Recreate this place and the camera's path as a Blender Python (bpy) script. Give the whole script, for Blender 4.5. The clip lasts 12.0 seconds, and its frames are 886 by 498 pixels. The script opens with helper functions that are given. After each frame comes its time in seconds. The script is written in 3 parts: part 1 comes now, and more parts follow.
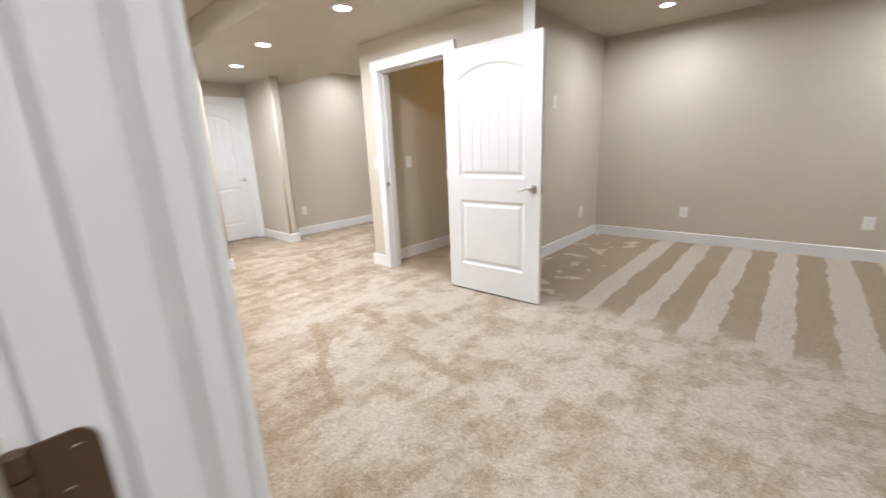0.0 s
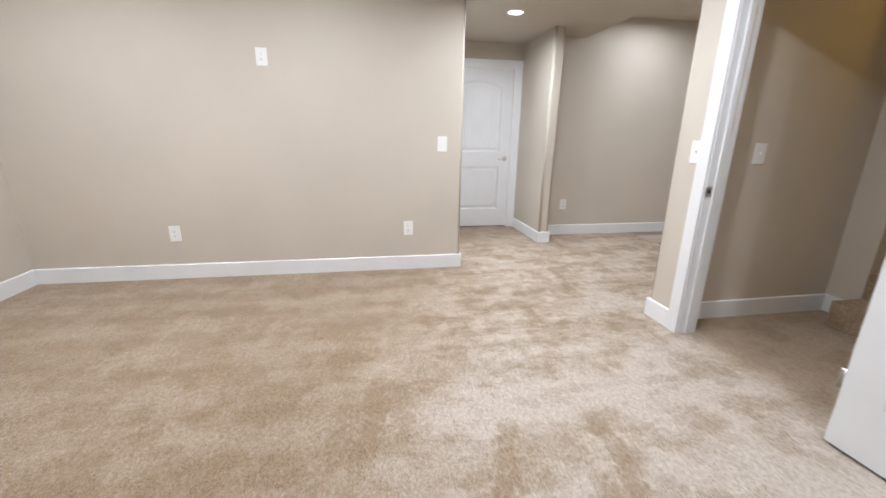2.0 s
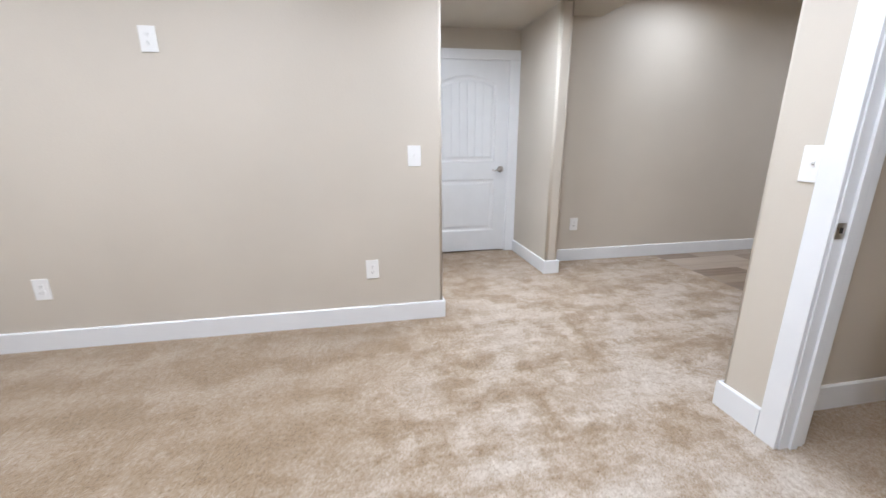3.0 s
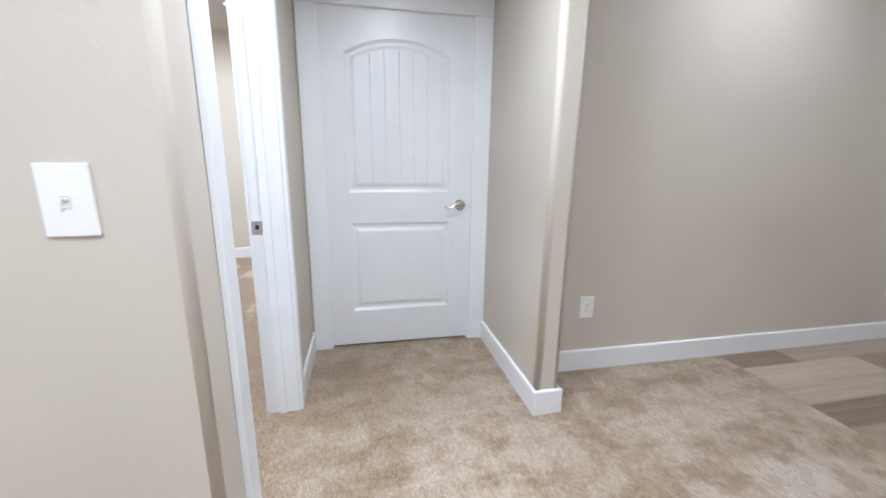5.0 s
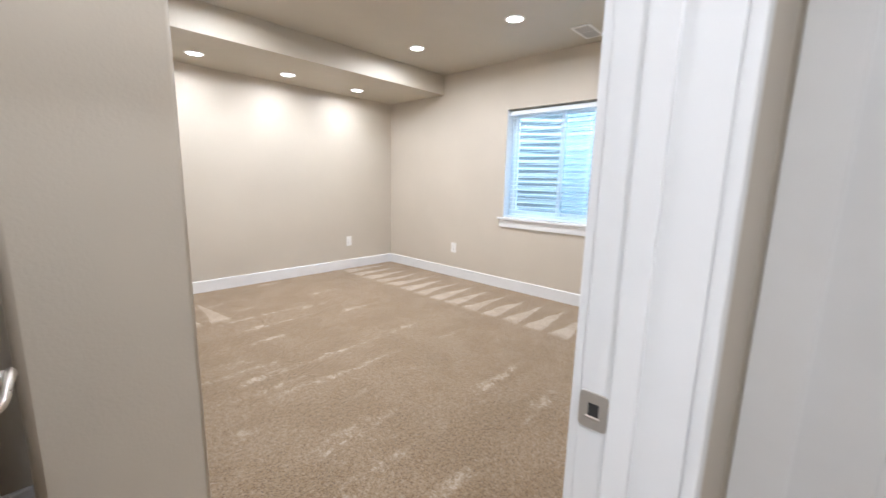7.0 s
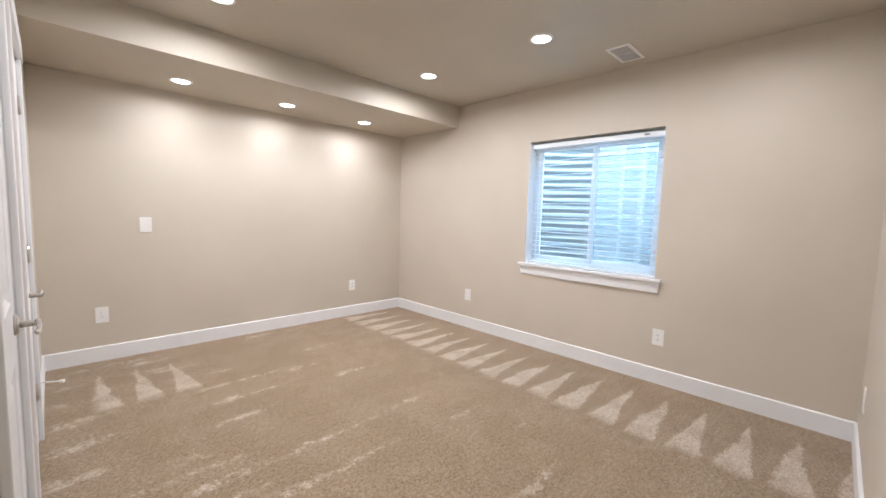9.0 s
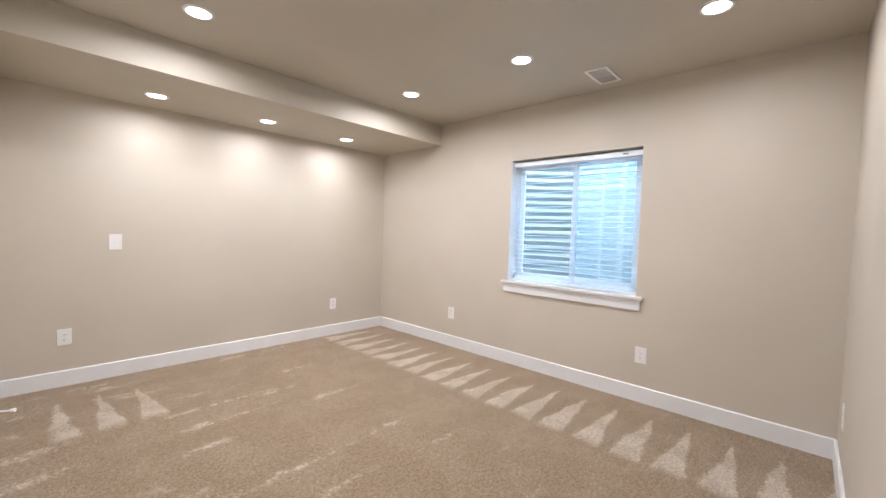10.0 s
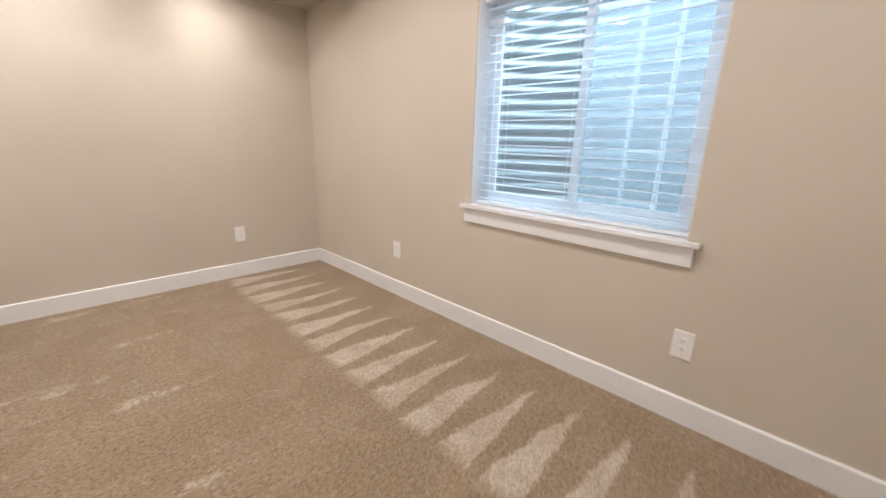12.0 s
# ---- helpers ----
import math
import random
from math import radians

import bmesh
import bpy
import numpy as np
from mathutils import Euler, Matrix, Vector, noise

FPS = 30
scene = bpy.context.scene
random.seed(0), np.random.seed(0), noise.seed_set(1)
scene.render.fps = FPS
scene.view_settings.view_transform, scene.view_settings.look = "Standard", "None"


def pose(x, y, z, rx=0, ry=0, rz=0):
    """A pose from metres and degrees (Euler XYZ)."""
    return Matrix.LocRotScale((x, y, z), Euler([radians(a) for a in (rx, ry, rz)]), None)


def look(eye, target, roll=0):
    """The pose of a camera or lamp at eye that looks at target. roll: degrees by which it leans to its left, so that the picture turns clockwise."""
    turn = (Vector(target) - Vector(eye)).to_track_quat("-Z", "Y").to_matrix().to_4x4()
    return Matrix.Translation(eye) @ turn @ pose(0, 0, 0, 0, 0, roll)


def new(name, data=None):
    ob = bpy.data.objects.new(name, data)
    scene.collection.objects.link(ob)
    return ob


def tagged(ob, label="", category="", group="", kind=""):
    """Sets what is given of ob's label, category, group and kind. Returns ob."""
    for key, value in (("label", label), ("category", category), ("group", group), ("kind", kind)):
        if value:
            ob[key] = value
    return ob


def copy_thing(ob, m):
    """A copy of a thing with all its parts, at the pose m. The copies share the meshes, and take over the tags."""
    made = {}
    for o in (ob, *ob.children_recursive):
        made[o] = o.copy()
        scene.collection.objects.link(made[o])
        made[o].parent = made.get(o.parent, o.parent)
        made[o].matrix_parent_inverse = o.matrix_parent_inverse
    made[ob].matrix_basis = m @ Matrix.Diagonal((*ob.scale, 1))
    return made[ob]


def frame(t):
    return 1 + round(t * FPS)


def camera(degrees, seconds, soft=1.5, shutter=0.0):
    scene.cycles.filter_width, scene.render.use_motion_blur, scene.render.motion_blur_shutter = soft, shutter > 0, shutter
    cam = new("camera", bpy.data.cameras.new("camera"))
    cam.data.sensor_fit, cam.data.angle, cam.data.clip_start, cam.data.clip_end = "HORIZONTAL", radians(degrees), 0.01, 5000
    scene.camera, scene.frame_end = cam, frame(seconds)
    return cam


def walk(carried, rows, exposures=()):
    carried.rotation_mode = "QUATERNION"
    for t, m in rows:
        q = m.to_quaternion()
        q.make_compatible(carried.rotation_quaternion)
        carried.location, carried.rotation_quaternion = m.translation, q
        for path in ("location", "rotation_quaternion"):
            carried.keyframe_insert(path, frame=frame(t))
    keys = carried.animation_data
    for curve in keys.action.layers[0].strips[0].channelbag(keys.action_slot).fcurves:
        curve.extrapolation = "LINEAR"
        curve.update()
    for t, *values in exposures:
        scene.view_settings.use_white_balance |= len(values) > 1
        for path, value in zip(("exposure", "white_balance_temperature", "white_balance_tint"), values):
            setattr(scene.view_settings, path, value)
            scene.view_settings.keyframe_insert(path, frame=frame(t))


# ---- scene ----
cam = camera(96.7, 12.0, shutter=0.25)
PATH = [
    (0, (-0.039, 0.185, 1.259), (-1.338, 1.626, 0.772), -2.4),
    (0.3, (-0.098, 0.312, 1.25), (-1.238, 1.87, 0.735), -0.5),
    (0.5, (-0.193, 0.427, 1.223), (-1.412, 1.935, 0.731), 0.4),
    (1, (-0.457, 0.689, 1.209), (-2.06, 1.768, 0.691), 2.3),
    (1.5, (-0.853, 0.846, 1.217), (-2.654, 1.527, 0.677), 1.1),
    (2, (-1.302, 1.033, 1.223), (-3.193, 1.378, 0.669), 0.9),
    (2.5, (-1.781, 1.155, 1.221), (-3.689, 1.405, 0.678), 0.0),
    (3, (-2.238, 1.37, 1.239), (-4.136, 1.715, 0.713), -0.4),
    (3.2, (-2.391, 1.46, 1.253), (-4.28, 1.846, 0.723), -0.5),
    (4.8, (-3.846, 2.127, 1.239), (-5.733, 2.601, 0.775), 0.6),
    (5, (-4.03, 2.18, 1.232), (-5.938, 2.576, 0.784), 0.7),
    (5.5, (-4.479, 2.242, 1.232), (-6.435, 2.319, 0.825), 1.4),
    (6, (-4.876, 2.158, 1.24), (-6.801, 1.774, 0.854), 2.5),
    (6.5, (-5.15, 2.054, 1.251), (-6.892, 1.137, 0.897), 2.0),
    (7, (-5.32, 1.924, 1.257), (-6.762, 0.581, 0.916), 1.4),
    (7.2, (-5.365, 1.88, 1.247), (-6.718, 0.446, 0.912), 1.6),
    (8.8, (-5.714, 1.532, 1.305), (-7.104, 0.109, 1.096), 1.5),
    (9, (-5.739, 1.528, 1.325), (-7.147, 0.119, 1.148), 1.7),
    (9.5, (-5.78, 1.532, 1.344), (-7.215, 0.144, 1.23), 2.0),
    (10, (-5.783, 1.517, 1.33), (-7.247, 0.157, 1.241), 1.8),
    (10.5, (-5.777, 1.504, 1.335), (-7.275, 0.186, 1.185), 1.1),
    (11, (-5.842, 1.411, 1.287), (-7.391, 0.2, 0.92), -0.5),
    (11.5, (-6.412, 1.18, 1.266), (-8.021, 0.094, 0.784), -1.2),
    (12, (-7.291, 0.925, 1.243), (-8.656, -0.436, 0.711), 1.4),
]
EXPOSURES = [(0.0, 0.73, 5970, 11), (0.5, 0.71, 5920, 11), (1.0, 0.66, 5850, 11), (2.0, 0.46, 5700, 11), (3.0, 0.48, 5450, 11), (5.0, 0.54, 5350, 10), (5.5, 0.44, 5500, 11), (6.0, 0.36, 5750, 11), (6.5, 0.26, 5780, 12), (7.2, 0.13, 5850, 12), (8.8, 0.0, 6070, 15.5), (11.0, -0.02, 6070, 15.5), (11.5, -0.07, 6020, 14), (12.0, -0.27, 6700, 17.5)]
walk(cam, [(t, look(eye, target, roll)) for t, eye, target, roll in PATH], EXPOSURES)

# ---- world ----
world = bpy.data.worlds.new("world")
scene.world = world
world.use_nodes = True
wn = world.node_tree
sky = wn.nodes.new("ShaderNodeTexSky")
sky.sky_type = "NISHITA"
sky.sun_disc = False
sky.sun_elevation, sky.sun_rotation = radians(48), radians(200)
wn.links.new(sky.outputs[0], wn.nodes["Background"].inputs[0])
wn.nodes["Background"].inputs[1].default_value = 0.15
sun = new("sun", bpy.data.lights.new("sun", "SUN"))
sun.data.energy, sun.data.angle, sun.data.color = 2.0, radians(0.5), (1, 0.95, 0.88)
sun.matrix_world = look((0, 0, 20), (0 + 6 * math.sin(radians(20)), 6 * math.cos(radians(20)), 20 - 6.6))
LAMP_COLOR = (1.0, 0.97, 0.93)


# ---- materials ----
def nodes_of(name, rough=0.6, metal=0.0, color=(0.5, 0.5, 0.5)):
    m = bpy.data.materials.new(name)
    m.use_nodes = True
    b = m.node_tree.nodes["Principled BSDF"]
    b.inputs["Base Color"].default_value = (*color, 1)
    b.inputs["Roughness"].default_value = rough
    b.inputs["Metallic"].default_value = metal
    return m, m.node_tree, b


def add(nt, kind, **inputs):
    n = nt.nodes.new(kind)
    for key, value in inputs.items():
        n.inputs[key.replace("_", " ")].default_value = value
    return n


def math_node(nt, op, a, b=None, c=None, clamp=False):
    n = nt.nodes.new("ShaderNodeMath")
    n.operation, n.use_clamp = op, clamp
    for i, v in enumerate((a, b, c)):
        if v is None:
            continue
        if isinstance(v, (int, float)):
            n.inputs[i].default_value = v
        else:
            nt.links.new(v, n.inputs[i])
    return n.outputs[0]


def noise_of(nt, vec, scale, detail=3.0, rough=0.5):
    n = add(nt, "ShaderNodeTexNoise", Scale=scale, Detail=detail, Roughness=rough)
    nt.links.new(vec, n.inputs["Vector"])
    return n.outputs["Fac"]


def ramp(nt, fac, stops):
    n = nt.nodes.new("ShaderNodeValToRGB")
    e = n.color_ramp.elements
    while len(e) < len(stops):
        e.new(0.5)
    for k, (p, c) in zip(e, stops):
        k.position, k.color = p, (*c, 1)
    nt.links.new(fac, n.inputs[0])
    return n.outputs[0]


def position(nt):
    return nt.nodes.new("ShaderNodeNewGeometry").outputs["Position"]


def bump(nt, bsdf, height, strength, distance):
    n = add(nt, "ShaderNodeBump", Strength=strength, Distance=distance)
    nt.links.new(height, n.inputs["Height"])
    nt.links.new(n.outputs[0], bsdf.inputs["Normal"])


def wall_paint(name, color, texture=1.0):
    """Orange-peel drywall under eggshell paint."""
    m, nt, b = nodes_of(name, 0.62)
    p = position(nt)
    tone = noise_of(nt, p, 1.1, 4)
    c = [tuple(v * f for v in color) for f in (0.95, 1.04)]
    nt.links.new(ramp(nt, tone, [(0.3, c[0]), (0.7, c[1])]), b.inputs["Base Color"])
    peel = math_node(nt, "ADD", noise_of(nt, p, 95, 2), math_node(nt, "MULTIPLY", noise_of(nt, p, 28, 2), 0.6))
    bump(nt, b, peel, 0.15 * texture, 0.004)
    rough = math_node(nt, "MULTIPLY_ADD", noise_of(nt, p, 5), 0.12, 0.52)
    nt.links.new(rough, b.inputs["Roughness"])
    return m


def white_paint(name, color=(0.80, 0.80, 0.80), rough=0.32, grain=0.0):
    m, nt, b = nodes_of(name, rough)
    p = position(nt)
    tone = noise_of(nt, p, 6, 4)
    nt.links.new(ramp(nt, tone, [(0.3, tuple(v * 0.96 for v in color)), (0.7, color)]), b.inputs["Base Color"])
    mapping = add(nt, "ShaderNodeMapping", Scale=(60, 60, 4))
    nt.links.new(p, mapping.inputs[0])
    bump(nt, b, noise_of(nt, mapping.outputs[0], 3.0, 3), 0.08 + grain, 0.002)
    nt.links.new(math_node(nt, "MULTIPLY_ADD", noise_of(nt, p, 14), 0.14, rough - 0.07), b.inputs["Roughness"])
    return m


def plain(name, color, rough=0.5, metal=0.0):
    m, nt, b = nodes_of(name, rough, metal, color)
    p = position(nt)
    nt.links.new(math_node(nt, "MULTIPLY_ADD", noise_of(nt, p, 40), 0.16, rough - 0.08), b.inputs["Roughness"])
    return m


def glow(name, color, strength):
    m = bpy.data.materials.new(name)
    m.use_nodes = True
    nt = m.node_tree
    nt.nodes.clear()
    e = add(nt, "ShaderNodeEmission", Strength=strength)
    e.inputs["Color"].default_value = (*color, 1)
    nt.links.new(e.outputs[0], nt.nodes.new("ShaderNodeOutputMaterial").inputs[0])
    return m


def carpet_material():
    """Cut-pile carpet: nap brushed lighter in vacuum strokes, footprints and wedges; stairwell and pile shade are put
    into the colour.
    """
    m, nt, b = nodes_of("beige_carpet", 0.95)
    p = position(nt)
    sep = nt.nodes.new("ShaderNodeSeparateXYZ")
    nt.links.new(p, sep.inputs[0])
    x, y = sep.outputs[0], sep.outputs[1]
    wob = math_node(nt, "SUBTRACT", noise_of(nt, p, 3.2, 3), 0.5)
    fine = math_node(nt, "SUBTRACT", noise_of(nt, p, 24, 3), 0.5)
    rough_edge = math_node(nt, "SUBTRACT", noise_of(nt, p, 70, 3, 0.7), 0.5)

    def step(v, lo, hi):
        n = nt.nodes.new("ShaderNodeMapRange")
        n.interpolation_type = "SMOOTHSTEP"
        nt.links.new(v, n.inputs[0])
        n.inputs[1].default_value, n.inputs[2].default_value = lo, hi
        return n.outputs[0]

    def mul(*vs):
        out = vs[0]
        for v in vs[1:]:
            out = math_node(nt, "MULTIPLY", out, v)
        return out

    def inv(v):
        return math_node(nt, "SUBTRACT", 1.0, v)

    # long vacuum stripes in the nook
    jit = math_node(nt, "ADD", math_node(nt, "MULTIPLY", wob, 0.10), math_node(nt, "MULTIPLY", fine, 0.025))
    cell = math_node(nt, "DIVIDE", math_node(nt, "ADD", math_node(nt, "ADD", x, 0.01), jit), 0.392)
    saw = math_node(nt, "ABSOLUTE", math_node(nt, "SUBTRACT", math_node(nt, "FRACT", math_node(nt, "ADD", cell, 0.5)), 0.5))
    nook = mul(step(math_node(nt, "ADD", y, math_node(nt, "MULTIPLY", wob, 0.8)), 3.0, 3.2), step(x, -2.2, -2.1))
    stripes = mul(inv(step(saw, 0.225, 0.265)), nook, step(x, -1.45, -1.40))
    flecks = mul(step(noise_of(nt, p, 5.0, 4), 0.56, 0.62), nook, inv(step(x, -1.45, -1.40)))
    stripes = math_node(nt, "MAXIMUM", math_node(nt, "MAXIMUM", stripes, flecks), mul(nook, 0.26))
    # wedges left by the vacuum in the bedroom
    xe = math_node(nt, "ADD", x, math_node(nt, "MULTIPLY", wob, 0.14))
    ye = math_node(nt, "ADD", y, math_node(nt, "MULTIPLY", wob, 0.12))

    def wedges(u, v, tip, base, pitch, offset, width, soft=0.028):
        along = math_node(nt, "DIVIDE", math_node(nt, "SUBTRACT", u, tip), base - tip)
        cell = math_node(nt, "DIVIDE", math_node(nt, "SUBTRACT", math_node(nt, "ADD", v, math_node(nt, "MULTIPLY", wob, 0.10)), offset), pitch)
        f = math_node(nt, "ABSOLUTE", math_node(nt, "SUBTRACT", math_node(nt, "FRACT", math_node(nt, "ADD", cell, 0.5)), 0.5))
        ragged = math_node(nt, "ADD", f, math_node(nt, "MULTIPLY_ADD", rough_edge, 0.34, math_node(nt, "MULTIPLY", fine, 0.16)))
        inside = math_node(nt, "SUBTRACT", math_node(nt, "MULTIPLY", along, width), ragged)
        return mul(step(inside, -soft, soft), step(along, 0.0, 0.12), inv(step(along, 0.94, 1.10)))

    bedroom = mul(inv(step(x, -5.02, -4.98)), inv(step(y, 1.74, 1.78)))
    patch = step(noise_of(nt, p, 1.7, 4), 0.46, 0.60)
    crumbs = step(math_node(nt, "ADD", noise_of(nt, p, 11.0, 4, 0.7), math_node(nt, "MULTIPLY", rough_edge, 0.5)), 0.42, 0.60)
    patch2 = math_node(nt, "MULTIPLY_ADD", step(noise_of(nt, p, 6.0, 3), 0.40, 0.62), 0.30, 0.72)
    w1 = mul(wedges(xe, y, -8.95, -8.29, 0.241, 0.02, 0.37), patch2)
    w2 = mul(wedges(xe, y, -7.95, -7.10, 0.36, 0.20, 0.10 + 0.05), patch, crumbs, 0.95)
    w3 = mul(wedges(xe, y, -7.25, -6.15, 0.29, 0.10, 0.11 + 0.05), patch, crumbs, 0.95)
    w4 = mul(wedges(xe, y, -6.6, -5.7, 0.33, 0.02, 0.11 + 0.05), patch, crumbs, 0.95)
    near = mul(step(x, -6.53, -6.47), inv(step(x, -5.95, -5.85)))
    w5 = mul(wedges(ye, x, -2.42, -1.72, 0.23, -6.18, 0.34), near, patch2)
    wedge_all = math_node(nt, "MAXIMUM", w1, math_node(nt, "MAXIMUM", math_node(nt, "MAXIMUM", w2, w3), math_node(nt, "MAXIMUM", w4, w5)))
    wedge_all = mul(wedge_all, bedroom, 0.76)
    # trodden nap: mostly brushed light, with darker scuffs and footprints in the walkway
    turn = add(nt, "ShaderNodeMapping", Rotation=(0, 0, 0.75), Scale=(1.0, 0.32, 1.0))
    nt.links.new(p, turn.inputs[0])
    scuff = step(noise_of(nt, turn.outputs[0], 6.5, 5, 0.62), 0.44, 0.55)
    blotch = step(noise_of(nt, p, 3.0, 5, 0.62), 0.45, 0.55)
    prints = step(noise_of(nt, p, 9.0, 4, 0.6), 0.45, 0.55)
    nap = math_node(nt, "MULTIPLY_ADD", blotch, 0.44, math_node(nt, "MULTIPLY_ADD", scuff, 0.32, math_node(nt, "MULTIPLY", prints, 0.24)))
    quiet = inv(step(math_node(nt, "ADD", math_node(nt, "MULTIPLY_ADD", x, 0.28, y), math_node(nt, "MULTIPLY", wob, 0.8)), -0.2, 0.9))
    band = math_node(nt, "SINE", math_node(nt, "ADD", math_node(nt, "MULTIPLY", x, 2 * math.pi / 0.36), math_node(nt, "MULTIPLY", wob, 4.0)))
    calm = math_node(nt, "MULTIPLY_ADD", band, 0.07, math_node(nt, "MULTIPLY", nap, 0.36))
    mixed = math_node(nt, "ADD", mul(nap, inv(quiet)), mul(calm, quiet))
    # nap tone, plus a lift east of x -4.0 and a drop west of -4.2
    walkway_tone = mul(math_node(nt, "MULTIPLY_ADD", mixed, 0.90, mul(step(x, -4.0, -2.6), inv(quiet), 0.34)), inv(bedroom), inv(nook), math_node(nt, "MULTIPLY_ADD", step(x, -6.0, -4.2), 0.35, 0.65))
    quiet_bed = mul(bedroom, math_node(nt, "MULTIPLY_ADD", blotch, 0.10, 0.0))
    light = math_node(nt, "ADD", math_node(nt, "MAXIMUM", stripes, wedge_all), math_node(nt, "ADD", walkway_tone, quiet_bed), clamp=True)
    # shade of the unlit stairwell, painted into the carpet and step colour
    stairwell_shade = mul(step(y, 2.90, 3.20), step(x, -3.6, -3.5), inv(step(x, -2.4, -2.3)))
    light = mul(light, math_node(nt, "MULTIPLY_ADD", stairwell_shade, -0.7, 1.0))
    tuft = noise_of(nt, p, 130, 2, 0.8)
    speck = noise_of(nt, p, 52, 4, 0.85)
    grain = math_node(nt, "MULTIPLY_ADD", math_node(nt, "SUBTRACT", speck, 0.5), 1.5, math_node(nt, "MULTIPLY", math_node(nt, "SUBTRACT", tuft, 0.5), 1.1))
    # dark dots in the colour for the shade between tufts
    pile_shade = step(noise_of(nt, p, 150, 1), 0.58, 0.66)
    grain = math_node(nt, "SUBTRACT", grain, math_node(nt, "MULTIPLY_ADD", pile_shade, 0.42, -0.05))
    # dark strokes where the pile was dragged against the nap
    dragged = None
    for ax, ay, bx, by, width in ((-2.72, 1.63, -1.63, 1.08, 0.05), (-2.72, 2.02, -2.16, 1.92, 0.06), (-2.30, 2.22, -1.84, 2.08, 0.09), (-2.34, 0.88, -1.92, 0.53, 0.10), (-3.1, 1.05, -2.5, 0.95, 0.07), (-1.9, 1.75, -1.2, 1.7, 0.06)):
        length = math.hypot(bx - ax, by - ay)
        dx, dy = (bx - ax) / length, (by - ay) / length
        ox = math_node(nt, "ADD", math_node(nt, "SUBTRACT", x, ax), math_node(nt, "MULTIPLY", wob, 0.16))
        oy = math_node(nt, "ADD", math_node(nt, "SUBTRACT", y, ay), math_node(nt, "MULTIPLY", wob, 0.12))
        u = math_node(nt, "ADD", math_node(nt, "MULTIPLY", ox, dx), math_node(nt, "MULTIPLY", oy, dy))
        v = math_node(nt, "ABSOLUTE", math_node(nt, "SUBTRACT", math_node(nt, "MULTIPLY", oy, dx), math_node(nt, "MULTIPLY", ox, dy)))
        v = math_node(nt, "ADD", v, math_node(nt, "MULTIPLY_ADD", fine, 0.10, math_node(nt, "MULTIPLY", rough_edge, 0.10)))
        stroke = mul(inv(step(v, width * 0.5, width)), step(u, 0.0, 0.1), inv(step(u, length - 0.1, length)))
        dragged = stroke if dragged is None else math_node(nt, "MAXIMUM", dragged, stroke)
    light = mul(light, math_node(nt, "MULTIPLY_ADD", dragged, -0.55, 1.0))
    light = mul(light, math_node(nt, "MULTIPLY_ADD", math_node(nt, "SUBTRACT", speck, 0.5), 1.2, 1.0))
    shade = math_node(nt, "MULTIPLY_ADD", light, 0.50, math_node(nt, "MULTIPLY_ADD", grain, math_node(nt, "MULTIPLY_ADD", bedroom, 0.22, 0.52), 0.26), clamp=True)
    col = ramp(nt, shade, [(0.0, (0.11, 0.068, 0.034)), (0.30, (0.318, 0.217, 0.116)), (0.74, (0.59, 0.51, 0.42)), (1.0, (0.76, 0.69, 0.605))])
    nt.links.new(col, b.inputs["Base Color"])
    b.inputs["Sheen Weight"].default_value = 0.25
    b.inputs["Sheen Roughness"].default_value = 0.5
    bump(nt, b, math_node(nt, "ADD", tuft, math_node(nt, "MULTIPLY", speck, 1.2)), 0.85, 0.010)
    return m


def plank_material():
    m, nt, b = nodes_of("grey_brown_laminate", 0.38)
    p = position(nt)
    info = nt.nodes.new("ShaderNodeObjectInfo").outputs["Random"]
    mapping = add(nt, "ShaderNodeMapping", Scale=(14, 1.1, 1))
    nt.links.new(p, mapping.inputs[0])
    g = noise_of(nt, mapping.outputs[0], 2.2, 6, 0.6)
    t = math_node(nt, "ADD", math_node(nt, "MULTIPLY", g, 0.7), math_node(nt, "MULTIPLY_ADD", info, 0.75, -0.2))
    nt.links.new(ramp(nt, t, [(0.1, (0.17, 0.115, 0.075)), (0.5, (0.34, 0.265, 0.195)), (0.85, (0.47, 0.39, 0.31))]), b.inputs["Base Color"])
    bump(nt, b, g, 0.15, 0.002)
    return m


WALL = wall_paint("greige_wall_paint", (0.580, 0.529, 0.450))
CEIL = wall_paint("greige_ceiling_paint", (0.535, 0.49, 0.41), 1.2)
TRIM = white_paint("white_trim_paint", (0.81, 0.82, 0.83))
DOOR = white_paint("white_door_paint", (0.77, 0.78, 0.79), 0.32, 0.02)
PLASTIC = white_paint("white_plastic", (0.86, 0.855, 0.84), 0.35)
SLOT = plain("dark_slot", (0.03, 0.03, 0.03), 0.6)
NICKEL = plain("brushed_nickel", (0.58, 0.55, 0.51), 0.30, 1.0)
BRONZE = plain("dull_bronze", (0.20, 0.14, 0.10), 0.45, 1.0)
LENS = glow("lamp_lens", (1.0, 0.96, 0.90), 14.0)
# blue cast of the window's daylight glow is put into this colour
VINYL = white_paint("white_vinyl", (0.86, 0.91, 0.95), 0.35)
SLATS, slnt, slb = nodes_of("white_blind_slat", 0.4, 0.0, (0.84, 0.88, 0.92))
through_light = add(slnt, "ShaderNodeBsdfTranslucent")
through_light.inputs["Color"].default_value = (0.80, 0.88, 0.95, 1)
slat_mix = add(slnt, "ShaderNodeMixShader", Fac=0.6)
slnt.links.new(slb.outputs[0], slat_mix.inputs[1])
slnt.links.new(through_light.outputs[0], slat_mix.inputs[2])
